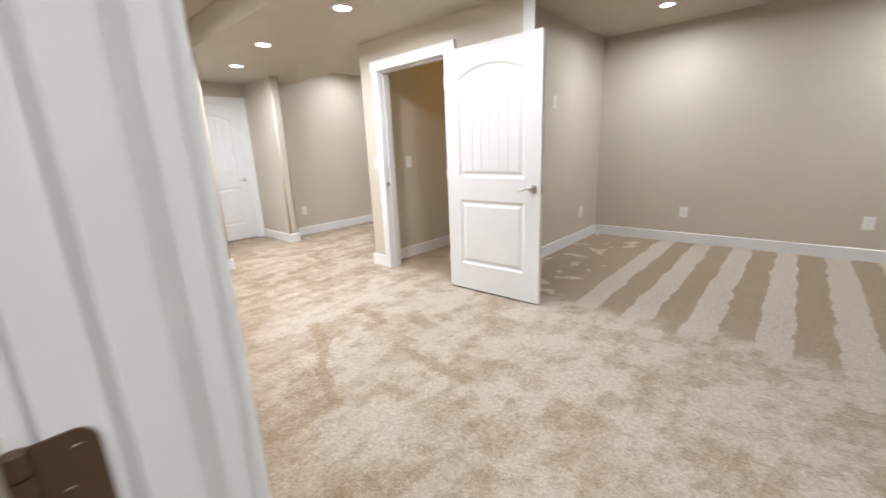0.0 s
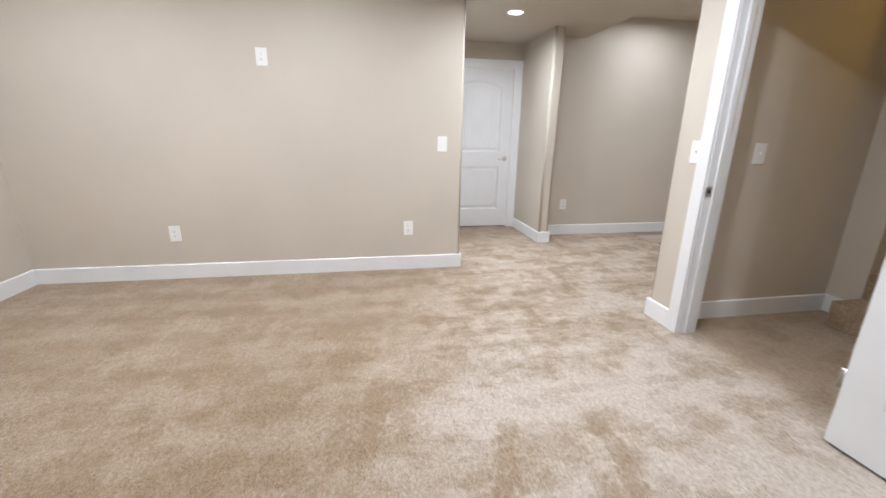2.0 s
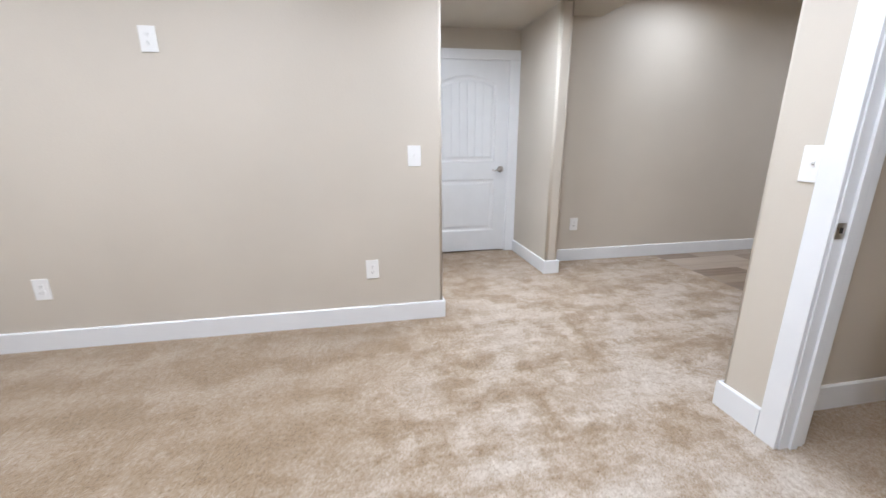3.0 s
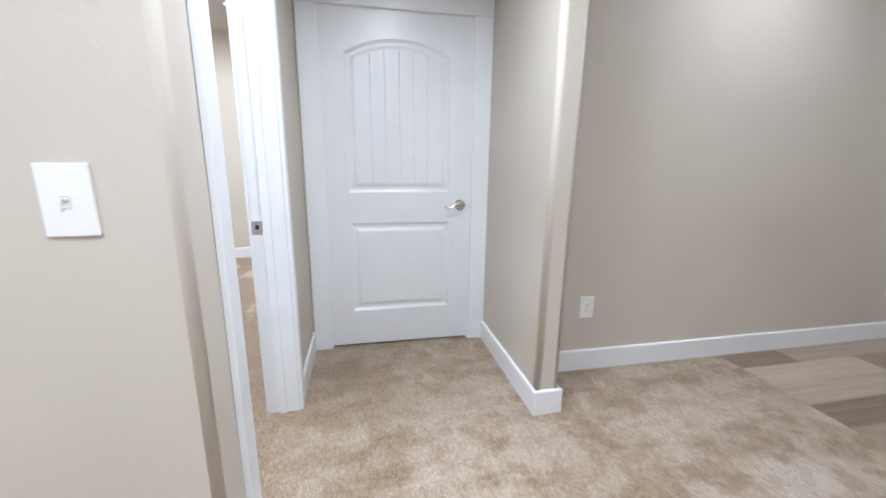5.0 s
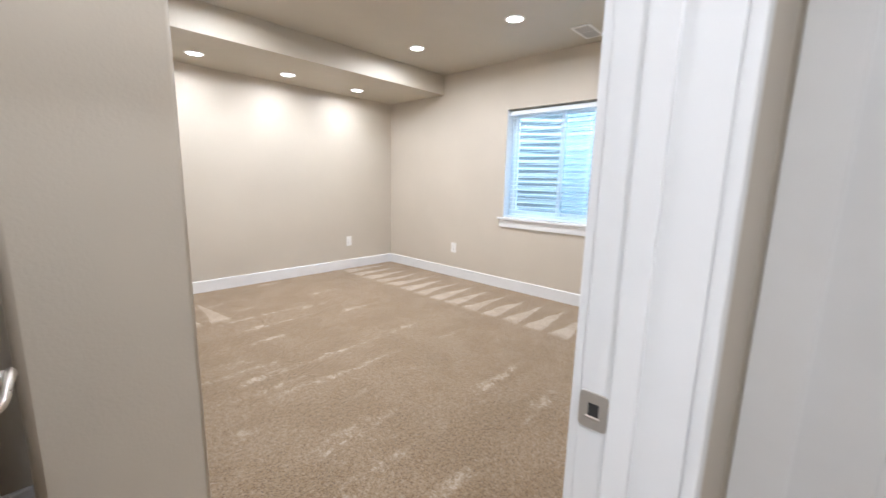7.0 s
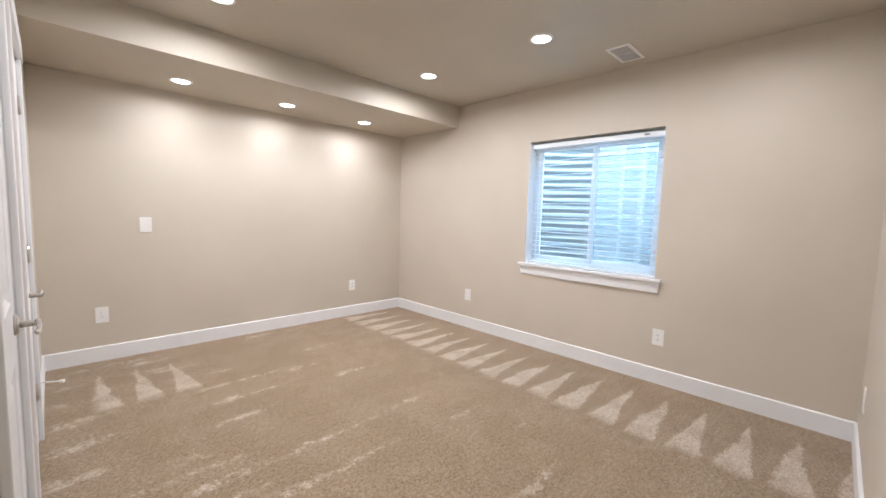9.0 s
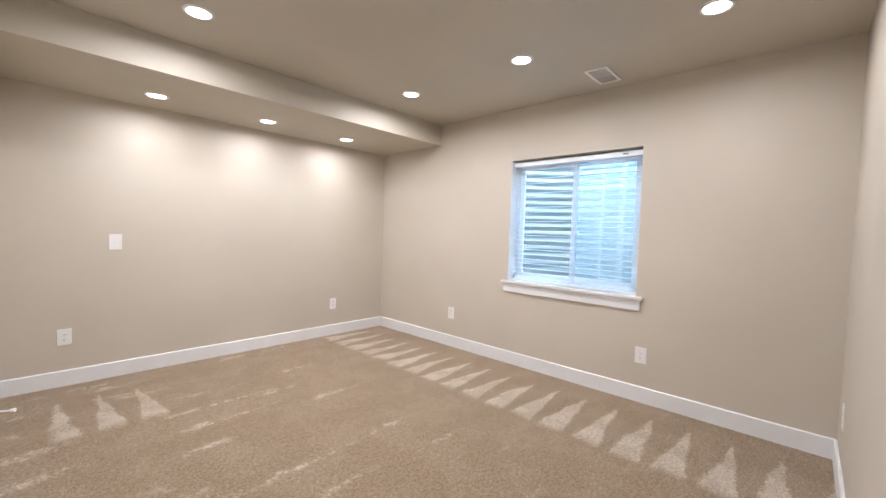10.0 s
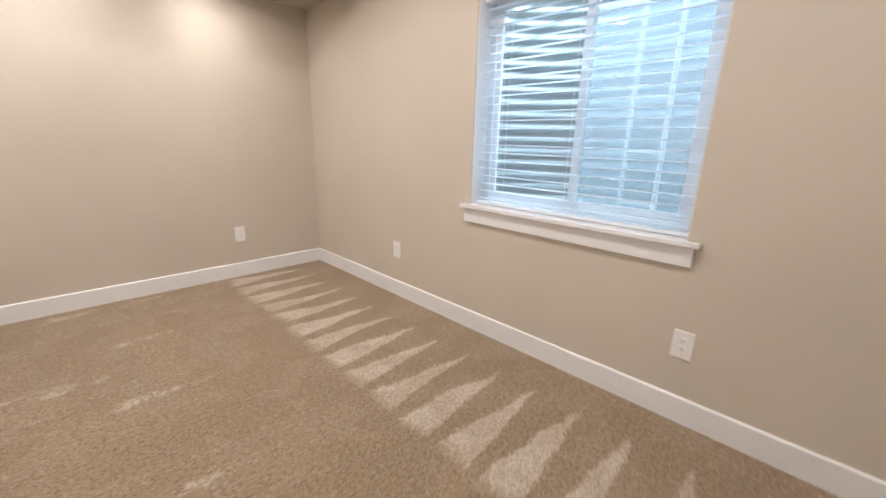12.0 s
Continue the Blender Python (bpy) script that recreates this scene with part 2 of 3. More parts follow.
slnt.links.new(slat_mix.outputs[0], slnt.nodes["Material Output"].inputs[0])
CARPET = carpet_material()
PLANK = plank_material()
STEEL = plain("galvanized_steel", (0.33, 0.365, 0.39), 0.55, 0.1)
GRAVEL = wall_paint("gravel", (0.46, 0.45, 0.44), 8.0)
GLASS, gnt, gb = nodes_of("window_glass", 0.02, 0.0, (0.95, 0.98, 1.0))
gb.inputs["Transmission Weight"].default_value = 1.0
gb.inputs["IOR"].default_value = 1.45


# ---- builders ----
def box(bm, x0, y0, z0, x1, y1, z1, bevel=0.0):
    m = Matrix.LocRotScale(((x0 + x1) / 2, (y0 + y1) / 2, (z0 + z1) / 2), None, (abs(x1 - x0), abs(y1 - y0), abs(z1 - z0)))
    made = bmesh.ops.create_cube(bm, size=1.0, matrix=m)["verts"]
    if bevel:
        edges = list({e for v in made for e in v.link_edges})
        bmesh.ops.bevel(bm, geom=edges, offset=bevel, segments=2, affect="EDGES", profile=0.6)


def tube(bm, p0, p1, r0, r1=None, seg=20):
    p0, p1 = Vector(p0), Vector(p1)
    d = p1 - p0
    m = Matrix.Translation((p0 + p1) / 2) @ d.to_track_quat("Z", "Y").to_matrix().to_4x4()
    bmesh.ops.create_cone(bm, cap_ends=True, segments=seg, radius1=r0, radius2=r0 if r1 is None else r1, depth=d.length, matrix=m)


def mesh_of(name, bm, material, smooth=False):
    bmesh.ops.recalc_face_normals(bm, faces=bm.faces)
    me = bpy.data.meshes.new(name)
    bm.to_mesh(me)
    bm.free()
    me.materials.append(material)
    if smooth:
        for f in me.polygons:
            f.use_smooth = True
    return me


def part(name, bm, material, parent=None, label="", smooth=False):
    ob = new(name, mesh_of(name, bm, material, smooth))
    if parent is not None:
        ob.parent = parent
    if label:
        ob["label"] = label
    return ob


def structure(name, bm, material, label, category, smooth=False):
    return tagged(part(name, bm, material, None, "", smooth), label, category, "", "structure")


def fillet(pts, radii):
    """A plan outline with some corners rounded."""
    out, n = [], len(pts)
    for i, p in enumerate(pts):
        r = radii.get(i, 0)
        p = Vector(p)
        if not r:
            out.append(p)
            continue
        a, b = (Vector(pts[i - 1]) - p).normalized(), (Vector(pts[(i + 1) % n]) - p).normalized()
        c = p + (a + b) * r
        for k in range(7):
            t = k / 6 * math.pi / 2
            out.append(c - b * r * math.cos(t) - a * r * math.sin(t))
    return out


def prism(bm, pts, z0, z1, radii=None):
    loop = fillet(pts, radii or {})
    low = [bm.verts.new((p.x, p.y, z0)) for p in loop]
    high = [bm.verts.new((p.x, p.y, z1)) for p in loop]
    bm.faces.new(low), bm.faces.new(high)
    for i in range(len(loop)):
        j = (i + 1) % len(loop)
        f = bm.faces.new((low[i], low[j], high[j], high[i]))
        f.smooth = (loop[i] - loop[j]).length < 0.02


def wall(name, shapes, label):
    bm = bmesh.new()
    for s in shapes:
        prism(bm, *s)
    me_ob = structure(name, bm, WALL, label, "wall")
    return me_ob


def rect(x0, y0, x1, y1):
    return [(x0, y0), (x1, y0), (x1, y1), (x0, y1)]


R = 0.022
TOP, LOW = 2.58, 2.34
DOOR_H = 2.045
HEAD = DOOR_H + 0.02

# ---- walls ----
wall("wall_living_west", [
    ([(-4.865, -1.82), (-4.865, 1.845), (-5.07, 1.845), (-5.07, 1.705), (-4.985, 1.705), (-4.985, -1.82)], 0, TOP, {1: 0.022})], "greige painted drywall wall with a bullnose end")
wall("wall_bedroom_south", [
    (rect(-9.35, 1.705, -5.89, 1.845), 0, TOP), (rect(-5.89, 1.705, -5.07, 1.845), HEAD, TOP)], "greige drywall wall with a doorway into the bedroom")
wall("wall_alcove_back", [
    (rect(-6.64, 1.845, -6.52, 1.95), 0, TOP), (rect(-6.64, 2.89, -6.52, 2.985), 0, TOP), (rect(-6.64, 1.95, -6.52, 2.89), HEAD, TOP),
    # unseen slab behind the door, added to stop outside light leaking under it
    (rect(-7.2, 1.845, -7.1, 3.107), 0, TOP)], "greige drywall wall round a closed white door")
wall("wall_alcove_side", [
    ([(-7.1, 2.985), (-5.63, 2.985), (-5.63, 3.107), (-7.1, 3.107)], 0, TOP, {1: 0.027, 2: 0.027})], "greige stub wall with a bullnose end")
wall("wall_hall_west", [
    (rect(-6.10, 3.107, -5.985, 6.14), 0, TOP), (rect(-6.10, 6.87, -5.985, 7.6), 0, TOP), (rect(-6.10, 6.14, -5.985, 6.87), HEAD, TOP)], "greige drywall wall along the hall")
wall("wall_hall_end", [(rect(-8.1, 7.6, -3.505, 7.72), 0, TOP)], "greige drywall wall at the hall's end")
wall("wall_far_room", [(rect(-8.1, 5.3, -8.0, 7.6), 0, TOP), (rect(-8.0, 5.3, -6.1, 5.4), 0, TOP)], "greige drywall walls of the far room")
wall("wall_stair_front", [
    ([(-3.62, 2.97), (-3.34, 2.97), (-3.34, 3.09), (-3.505, 3.09), (-3.505, 7.6), (-3.62, 7.6)], 0, TOP, {0: R}),
    ([(-2.40, 2.97), (-1.65, 2.97), (-1.65, 3.09), (-2.15, 3.09), (-2.15, 5.83), (-2.27, 5.83), (-2.27, 3.09), (-2.40, 3.09)], 0, TOP, {1: R, 2: R}),
    (rect(-3.34, 2.97, -2.40, 3.09), HEAD, TOP)], "greige drywall wall with a doorway to the stairs")
wall("wall_stair_side", [(rect(-3.505, 4.36, -3.29, 5.83), 0, TOP)], "greige drywall wall beside the stairs")
wall("wall_nook_back", [(rect(-3.505, 5.83, 3.22, 5.95), 0, TOP)], "plain greige drywall wall behind the vacuumed carpet")
wall("wall_living_east", [(rect(3.1, 0.29, 3.22, 5.83), 0, TOP)], "plain greige drywall wall")
wall("wall_entry", [
    (rect(-1.42, 0.17, -0.417, 0.29), 0, TOP), (rect(0.465, 0.17, 3.22, 0.29), 0, TOP), (rect(-0.417, 0.17, 0.465, 0.29), HEAD, TOP),
    (rect(-1.42, -1.82, -1.30, 0.17), 0, TOP), (rect(1.2, -1.82, 1.32, 0.17), 0, TOP), (rect(-1.30, -1.82, 1.2, -1.70), 0, TOP)], "greige drywall wall with the doorway the walk starts in")
wall("wall_living_south", [(rect(-4.865, -1.82, -1.42, -1.70), 0, TOP)], "plain greige drywall wall")
wall("wall_bedroom_north", [(rect(-9.35, -2.915, -4.985, -2.795), 0, TOP)], "greige drywall wall under a lowered ceiling")
WY0, WY1, WZ0, WZ1 = -0.738, 0.505, 0.848, 2.065
wall("wall_bedroom_west", [
    (rect(-9.41, -2.795, -9.195, WY0), 0, TOP), (rect(-9.41, WY1, -9.195, 1.705), 0, TOP),
    (rect(-9.41, WY0, -9.195, WY1), 0, WZ0), (rect(-9.41, WY0, -9.195, WY1), WZ1, TOP)], "greige drywall outer wall with a window")
wall("wall_closet", [
    ([(-5.648, 0.38), (-5.528, 0.38), (-5.528, 0.60), (-5.648, 0.60)], 0, TOP, {3: 0.012}),
    (rect(-5.648, -0.72, -5.528, -0.35), 0, TOP), (rect(-5.648, -2.795, -5.528, -1.52), 0, TOP),
    (rect(-5.648, -0.35, -5.528, 0.38), HEAD, TOP), (rect(-5.648, -1.52, -5.528, -0.72), HEAD, TOP),
    ([(-5.528, 0.60), (-5.528, -2.795), (-4.985, -2.795), (-4.985, -0.02), (-5.265, -0.02), (-5.265, 0.60)], 0, TOP, {5: R})], "greige drywall closet wall with two doors")

# ---- floors ----
bm = bmesh.new()
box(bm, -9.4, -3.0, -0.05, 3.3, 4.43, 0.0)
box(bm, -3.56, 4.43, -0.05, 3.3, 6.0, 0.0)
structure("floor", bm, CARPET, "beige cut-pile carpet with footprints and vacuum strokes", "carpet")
bm = bmesh.new()
box(bm, -8.2, 4.43, -0.06, -3.56, 7.75, -0.012)
plank_floor = structure("floor_hall", bm, PLANK, "grey-brown wood-look plank floor in the hall", "floor")

# ---- ceilings ----
bm = bmesh.new()
box(bm, -9.4, -3.0, TOP, 3.3, 7.8, TOP + 0.15)
structure("ceiling", bm, CEIL, "greige painted textured ceiling", "ceiling")
bm = bmesh.new()
prism(bm, [(-7.1, 1.845), (-4.865, 1.845), (-4.865, 1.77), (3.1, 1.77), (3.1, 3.2), (-1.6, 3.2), (-1.6, 2.97), (-3.62, 2.97), (-3.62, 3.95), (-4.95, 3.95), (-4.95, 3.55), (-5.985, 3.55), (-5.985, 3.107), (-5.63, 3.107), (-5.63, 2.985), (-7.1, 2.985)], LOW, TOP - 0.004)
structure("ceiling_soffit", bm, CEIL, "lowered greige drywall soffit over the hall", "ceiling")
bm = bmesh.new()
prism(bm, rect(-9.195, -2.795, -5.648, -1.73), LOW, TOP - 0.004)
structure("ceiling_soffit_bedroom", bm, CEIL, "lowered greige drywall soffit in the bedroom", "ceiling")


# ---- trim ----
def baseboard(x0, y0, x1, y1, side):
    """A board along a wall's face; side: which way it stands proud, as (x, y)."""
    h, t = 0.127, 0.015
    bm = bmesh.new()
    prof = [(0, 0), (t, 0), (t, h - 0.006), (t - 0.006, h), (0, h)]
    loops = []
    for px, py in ((x0, y0), (x1, y1)):
        loops.append([bm.verts.new((px + side[0] * o, py + side[1] * o, z)) for o, z in prof])
    bm.faces.new(loops[0]), bm.faces.new(loops[1])
    for i in range(5):
        j = (i + 1) % 5
        bm.faces.new((loops[0][i], loops[0][j], loops[1][j], loops[1][i]))
    structure("baseboard", bm, TRIM, "white painted square-edged baseboard", "baseboard")


T = 0.015
E_, W_, N_, S_ = (1, 0), (-1, 0), (0, 1), (0, -1)
baseboard(-4.865, -1.70, -4.865, 1.845 + T, E_)
baseboard(-4.98, 1.845, -4.865, 1.845, N_)
baseboard(-4.865 + T, -1.70, -1.42, -1.70, N_)
baseboard(-6.52, 1.845, -5.926, 1.845, N_)
baseboard(-6.52, 2.985, -5.63 + T, 2.985, S_)
baseboard(-5.63, 2.985, -5.63, 3.107 + T, E_)
baseboard(-5.985 + T, 3.107, -5.63, 3.107, N_)
baseboard(-5.985, 3.107 + T, -5.985, 6.07, E_)
baseboard(-5.985, 6.945, -5.985, 7.6, E_)
baseboard(-5.97, 7.6, -3.635, 7.6, S_)
baseboard(-3.62, 2.97 - T, -3.62, 7.6, W_)
baseboard(-3.62, 2.97, -3.415, 2.97, S_)
baseboard(-3.505, 3.105, -3.505, 4.36 - T, E_)
baseboard(-3.505, 4.36, -3.29, 4.36, S_)
baseboard(-2.325, 2.97, -1.65 + T, 2.97, S_)
baseboard(-1.65, 2.97, -1.65, 3.09 + T, E_)
baseboard(-2.15 + T, 3.09, -1.65, 3.09, N_)
baseboard(-2.15, 3.09 + T, -2.15, 5.83 - T, E_)
baseboard(-2.15, 5.83, 3.1, 5.83, S_)
baseboard(3.1, 0.29, 3.1, 5.83 - T, W_)
baseboard(-1.42, 0.29, -0.488, 0.29, N_)
baseboard(0.54, 0.29, 3.1 - T, 0.29, N_)
baseboard(-1.42, -1.70 + T, -1.42, 0.305, W_)
baseboard(-9.195, -2.795, -5.648, -2.795, N_)
baseboard(-9.195, -2.795 + T, -9.195, 1.705, E_)
baseboard(-9.195 + T, 1.705, -5.976, 1.705, S_)
baseboard(-5.648, -2.795 + T, -5.648, -1.59, W_)
baseboard(-5.648, -0.645, -5.648, -0.425, W_)
baseboard(-5.648, 0.60, -5.265 + T, 0.60, N_)
baseboard(-5.265, -0.02 + T, -5.265, 0.60, E_)
baseboard(-5.265, -0.02, -4.985, -0.02, N_)
baseboard(-4.985, 0.0, -4.985, 1.65, W_)
# thin white strip on the corner, from baseboard height up to the soffit
bm = bmesh.new()
box(bm, -1.668, 2.955, 0.14, -1.575, 2.967, LOW, 0.003)
structure("trim", bm, TRIM, "narrow white vertical strip on the wall corner", "trim")


# ---- doors ----
def outline(w, z0, z1, rise, inset, n=14):
    """A panel's outline, drawn in by inset; rise: height of the arched top."""
    x = w / 2 - inset
    pts = [(-x, z0 + inset), (x, z0 + inset)]
    if not rise:
        return pts + [(x, z1 - inset), (-x, z1 - inset)]
    rad = ((w / 2) ** 2 + rise ** 2) / (2 * rise)
    for k in range(n + 1):
        px = x - 2 * x * k / n
        pts.append((px, z1 + rise - rad + math.sqrt((rad - inset) ** 2 - px * px)))
    return pts


def leaf_mesh(width, height=2.03, thick=0.035):
    """A moulded two-panel leaf, hinge edge at x = 0, standing in the xz plane and centred on y."""
    bm = bmesh.new()
    pw, cx = width - 0.27, width / 2
    panels = [(0.235, 0.815, 0.0), (1.005, 1.80, 0.085)]
    for sgn in (-1, 1):
        def vert(px, pz, depth):
            return bm.verts.new((px, sgn * (thick / 2 - depth), pz))
        edges = []

        def ring(pts, depth, dx=0.0):
            vs = [vert(px + dx, pz, depth) for px, pz in pts]
            return vs, [bm.edges.new((vs[i], vs[(i + 1) % len(vs)])) for i in range(len(vs))]
        outer, oe = ring([(0, 0), (width, 0), (width, height), (0, height)], 0)
        edges += oe
        for z0, z1, rise in panels:
            last, e = ring(outline(pw, z0, z1, rise, 0.0), 0, cx)
            edges += e
            for inset, depth in ((0.006, 0.004), (0.018, 0.010), (0.034, 0.010), (0.052, 0.0025), (0.060, 0.0015)):
                nxt, _ = ring(outline(pw, z0, z1, rise, inset), depth, cx)
                for i in range(len(nxt)):
                    j = (i + 1) % len(nxt)
                    bm.faces.new((last[i], last[j], nxt[j], nxt[i]))
                last = nxt
            if not rise:
                bm.faces.new(last)
            else:
                # planked field with shallow V grooves
                x = pw / 2 - 0.060
                rad = ((pw / 2) ** 2 + rise ** 2) / (2 * rise)
                xs = sorted({round(-x + 2 * x * k / 14, 5) for k in range(15)} | {round(-x + 2 * x * k / 6 + o, 5) for k in range(1, 6) for o in (-0.004, 0, 0.004)})
                cols = []
                for px in xs:
                    groove = any(abs(px - round(-x + 2 * x * k / 6, 5)) < 1e-4 for k in range(1, 6))
                    d = 0.006 if groove else 0.0015
                    cols.append((vert(px + cx, z0 + 0.060, d), vert(px + cx, z1 + rise - rad + math.sqrt((rad - 0.060) ** 2 - px * px), d)))
                for (a, b), (c, d) in zip(cols, cols[1:]):
                    bm.faces.new((a, c, d, b))
        bmesh.ops.triangle_fill(bm, edges=edges, use_beauty=True, use_dissolve=False)
    for a, b in (((0, 0), (width, 0)), ((width, 0), (width, height)), ((width, height), (0, height)), ((0, height), (0, 0))):
        bm.faces.new([bm.verts.new(v) for v in ((a[0], -thick / 2, a[1]), (b[0], -thick / 2, b[1]), (b[0], thick / 2, b[1]), (a[0], thick / 2, a[1]))])
    me = bpy.data.meshes.new("leaf")
    bmesh.ops.remove_doubles(bm, verts=bm.verts, dist=0.0002)
    bmesh.ops.recalc_face_normals(bm, faces=bm.faces)
    bm.to_mesh(me)
    bm.free()
    me.materials.append(DOOR)
    return me


def lever_mesh(sgn, toward):
    """A round rose, neck and waved lever; sgn: side of the leaf; toward: -1 points the lever to the hinge."""
    bm = bmesh.new()
    y = sgn * 0.0175
    tube(bm, (0, y, 0), (0, y + sgn * 0.006, 0), 0.033, 0.033, 28)
    tube(bm, (0, y + sgn * 0.006, 0), (0, y + sgn * 0.012, 0), 0.033, 0.022, 28)
    tube(bm, (0, y + sgn * 0.010, 0), (0, y + sgn * 0.055, 0), 0.011, 0.010, 16)
    last = None
    n = 12
    for k in range(n + 1):
        t = k / n
        c = Vector((toward * (-0.008 + 0.118 * t), y + sgn * (0.050 + 0.006 * math.sin(t * 3.1)), 0.010 * math.sin(t * 2 * math.pi) - 0.004 * t))
        hz, hy = 0.0105 - 0.004 * t, 0.0075 - 0.0025 * t
        vs = [bm.verts.new(c + Vector((0, hy * math.cos(a), hz * math.sin(a)))) for a in [2 * math.pi * i / 10 for i in range(10)]]
        if last:
            for i in range(10):
                bm.faces.new((last[i], last[(i + 1) % 10], vs[(i + 1) % 10], vs[i]))
        else:
            bm.faces.new(vs)
        last = vs
    bm.faces.new(last)
    return bm


def hinge_bm():
    bm = bmesh.new()
    tube(bm, (0, 0, -0.045), (0, 0, 0.045), 0.0065, None, 12)
    tube(bm, (0, 0, 0.045), (0, 0, 0.051), 0.0045, 0.003, 12)
    box(bm, -0.004, -0.002, -0.044, 0.038, 0.001, 0.044)
    box(bm, -0.036, -0.002, -0.044, 0.004, 0.001, 0.044)
    return bm


LEAVES = {}


def door_leaf(name, width, m, swing, label, levers=True, parent=None):
    """m places the hinge edge at the floor; swing: +1 if the hinge knuckles stand on the leaf's +y side."""
    if width not in LEAVES:
        LEAVES[width] = leaf_mesh(width)
    root = new(name)
    tagged(root, label, "door", "", "structure")
    leaf = new("door_leaf", LEAVES[width])
    leaf.parent, leaf.location = root, (0, 0, 0.016)
    for sgn in (-1, 1):
        if levers:
            h = part("door_handle", lever_mesh(sgn, -1), NICKEL, leaf, "brushed nickel lever handle on a round rose", True)
            h.location = (width - 0.065, 0, 0.923)
    if levers:
        bm = bmesh.new()
        box(bm, width - 0.001, -0.0125, 0.89, width + 0.0015, 0.0125, 0.955, 0.0005)
        box(bm, width, -0.006, 0.915, width + 0.010, 0.006, 0.930, 0.002)
        part("latch_plate", bm, NICKEL, leaf, "brushed nickel latch plate")
    for z in (0.27, 1.03, 1.80):
        h = part("hinge", hinge_bm(), NICKEL, leaf, "satin nickel butt hinge", True)
        h.location = (-0.004, swing * 0.0205, z)
    root.matrix_world = m
    return root


def frame_boards(name, width, depth, m, stop_side, legs=(0.085, 0.085), sides=(1, 1), label="white painted door frame with square casing"):
    """Jambs, stops and casing round an opening from x = 0 to width in a wall from y = 0 to depth; sides: which faces have casing."""
    root = new(name)
    tagged(root, label, "door frame", "", "structure")
    t, c = 0.02, 0.018
    h = DOOR_H
    for nm, b in (("jamb", (-t, 0, 0, 0, depth, h + t)), ("jamb", (width, 0, 0, width + t, depth, h + t)), ("head_jamb", (0, 0, h, width, depth, h + t))):
        bm = bmesh.new()
        box(bm, *b)
        part(nm, bm, TRIM, root)
    y0, y1 = stop_side
    for b in ((0, y0, 0, 0.011, y1, h), (width - 0.011, y0, 0, width, y1, h), (0.011, y0, h - 0.011, width - 0.011, y1, h)):
        bm = bmesh.new()
        box(bm, *b, 0.002)
        part("door_stop", bm, TRIM, root)
    for face, used in zip((0, 1), sides):
        if not used:
            continue
        ya, yb = (-c, 0.0) if face == 0 else (depth, depth + c)
        r = 0.005
        for x0, x1 in ((-r - legs[0], -r), (width + r, width + r + legs[1])):
            bm = bmesh.new()
            box(bm, x0, ya, 0, x1, yb, h + r, 0.003)
            part("casing", bm, TRIM, root)
        bm = bmesh.new()
        e = 0.006
        over = [0.018 if 0.08 < leg < 0.1 else 0.0 for leg in legs]
        box(bm, -r - legs[0] - over[0], ya - (e if face == 0 else 0), h + r, width + r + legs[1] + over[1], yb + (e if face == 1 else 0), h + r + 0.095, 0.003)
        part("head_casing", bm, TRIM, root)
    root.matrix_world = m
    return root


def strike(parent, x, y, z, sx):
    """A latch strike on a jamb's face, which faces sx."""
    bm = bmesh.new()
    rim = fillet([(y - 0.023, z - 0.029), (y + 0.02, z - 0.029), (y + 0.02, z + 0.029), (y - 0.023, z + 0.029)], {k: 0.007 for k in range(4)})
    rings = [[bm.verts.new((x + sx * o, q.x + (y - q.x) * f, q.y + (z - q.y) * f)) for q in rim] for o, f in ((0, 0), (0.0016, 0), (0.0022, 0.03))]
    for a, b in zip(rings, rings[1:]):
        for i in range(len(a)):
            bm.faces.new((a[i], a[(i + 1) % len(a)], b[(i + 1) % len(b)], b[i]))
    bm.faces.new(rings[-1])
    p = part("strike_plate", bm, NICKEL, parent, "brushed nickel strike plate")
    bm = bmesh.new()
    box(bm, x + sx * 0.0015, y - 0.009, z - 0.008, x + sx * 0.0026, y + 0.007, z + 0.012)
    part("latch_hole", bm, SLOT, p)
    bm = bmesh.new()
    tube(bm, (x + sx * 0.0016, y - 0.011, z - 0.011), (x + sx * 0.0016, y + 0.009, z - 0.011), 0.0026, None, 12)
    part("lip", bm, NICKEL, p)
    for dz in (-0.021, 0.021):
        bm = bmesh.new()
        tube(bm, (x + sx * 0.0018, y, z + dz), (x + sx * 0.003, y, z + dz), 0.0035, None, 10)
        part("screw", bm, NICKEL, p)


# closed door at the end of the alcove: opening along y, casing towards +x
ROT = pose(-6.52, 1.97, 0, 0, 0, 90)
frame_boards("door_frame", 0.90, 0.12, ROT, (0.045, 0.08), (0.108, 0.112), (1, 0))
door_leaf("door_1", 0.90, pose(-6.541, 1.97, 0, 0, 0, 90) @ pose(0, 0, 0), 1, "closed white two-panel moulded door with an arched top panel")
# bedroom doorway; its leaf stands open inside the room
fr = frame_boards("door_frame", 0.78, 0.14, pose(-5.87, 1.705, 0), (0.045, 0.08), (0.05, 0.078))
strike(fr, 0.0, 0.022, 0.925, 1)
door_leaf("door_2", 0.775, pose(-5.092, 1.728, 0, 0, 0, 260.2), 1, "open white two-panel moulded door standing inside the bedroom")
# stairway doorway; leaf folded right back
fr = frame_boards("door_frame", 0.90, 0.12, pose(-3.32, 2.97, 0), (0.045, 0.08))
strike(fr, 0.0, 0.022, 0.925, 1)
door_leaf("door_3", 0.90, pose(-2.375, 2.895, 0, 0, 0, 1.5), 1, "open white two-panel moulded door swung back beside the stairway")
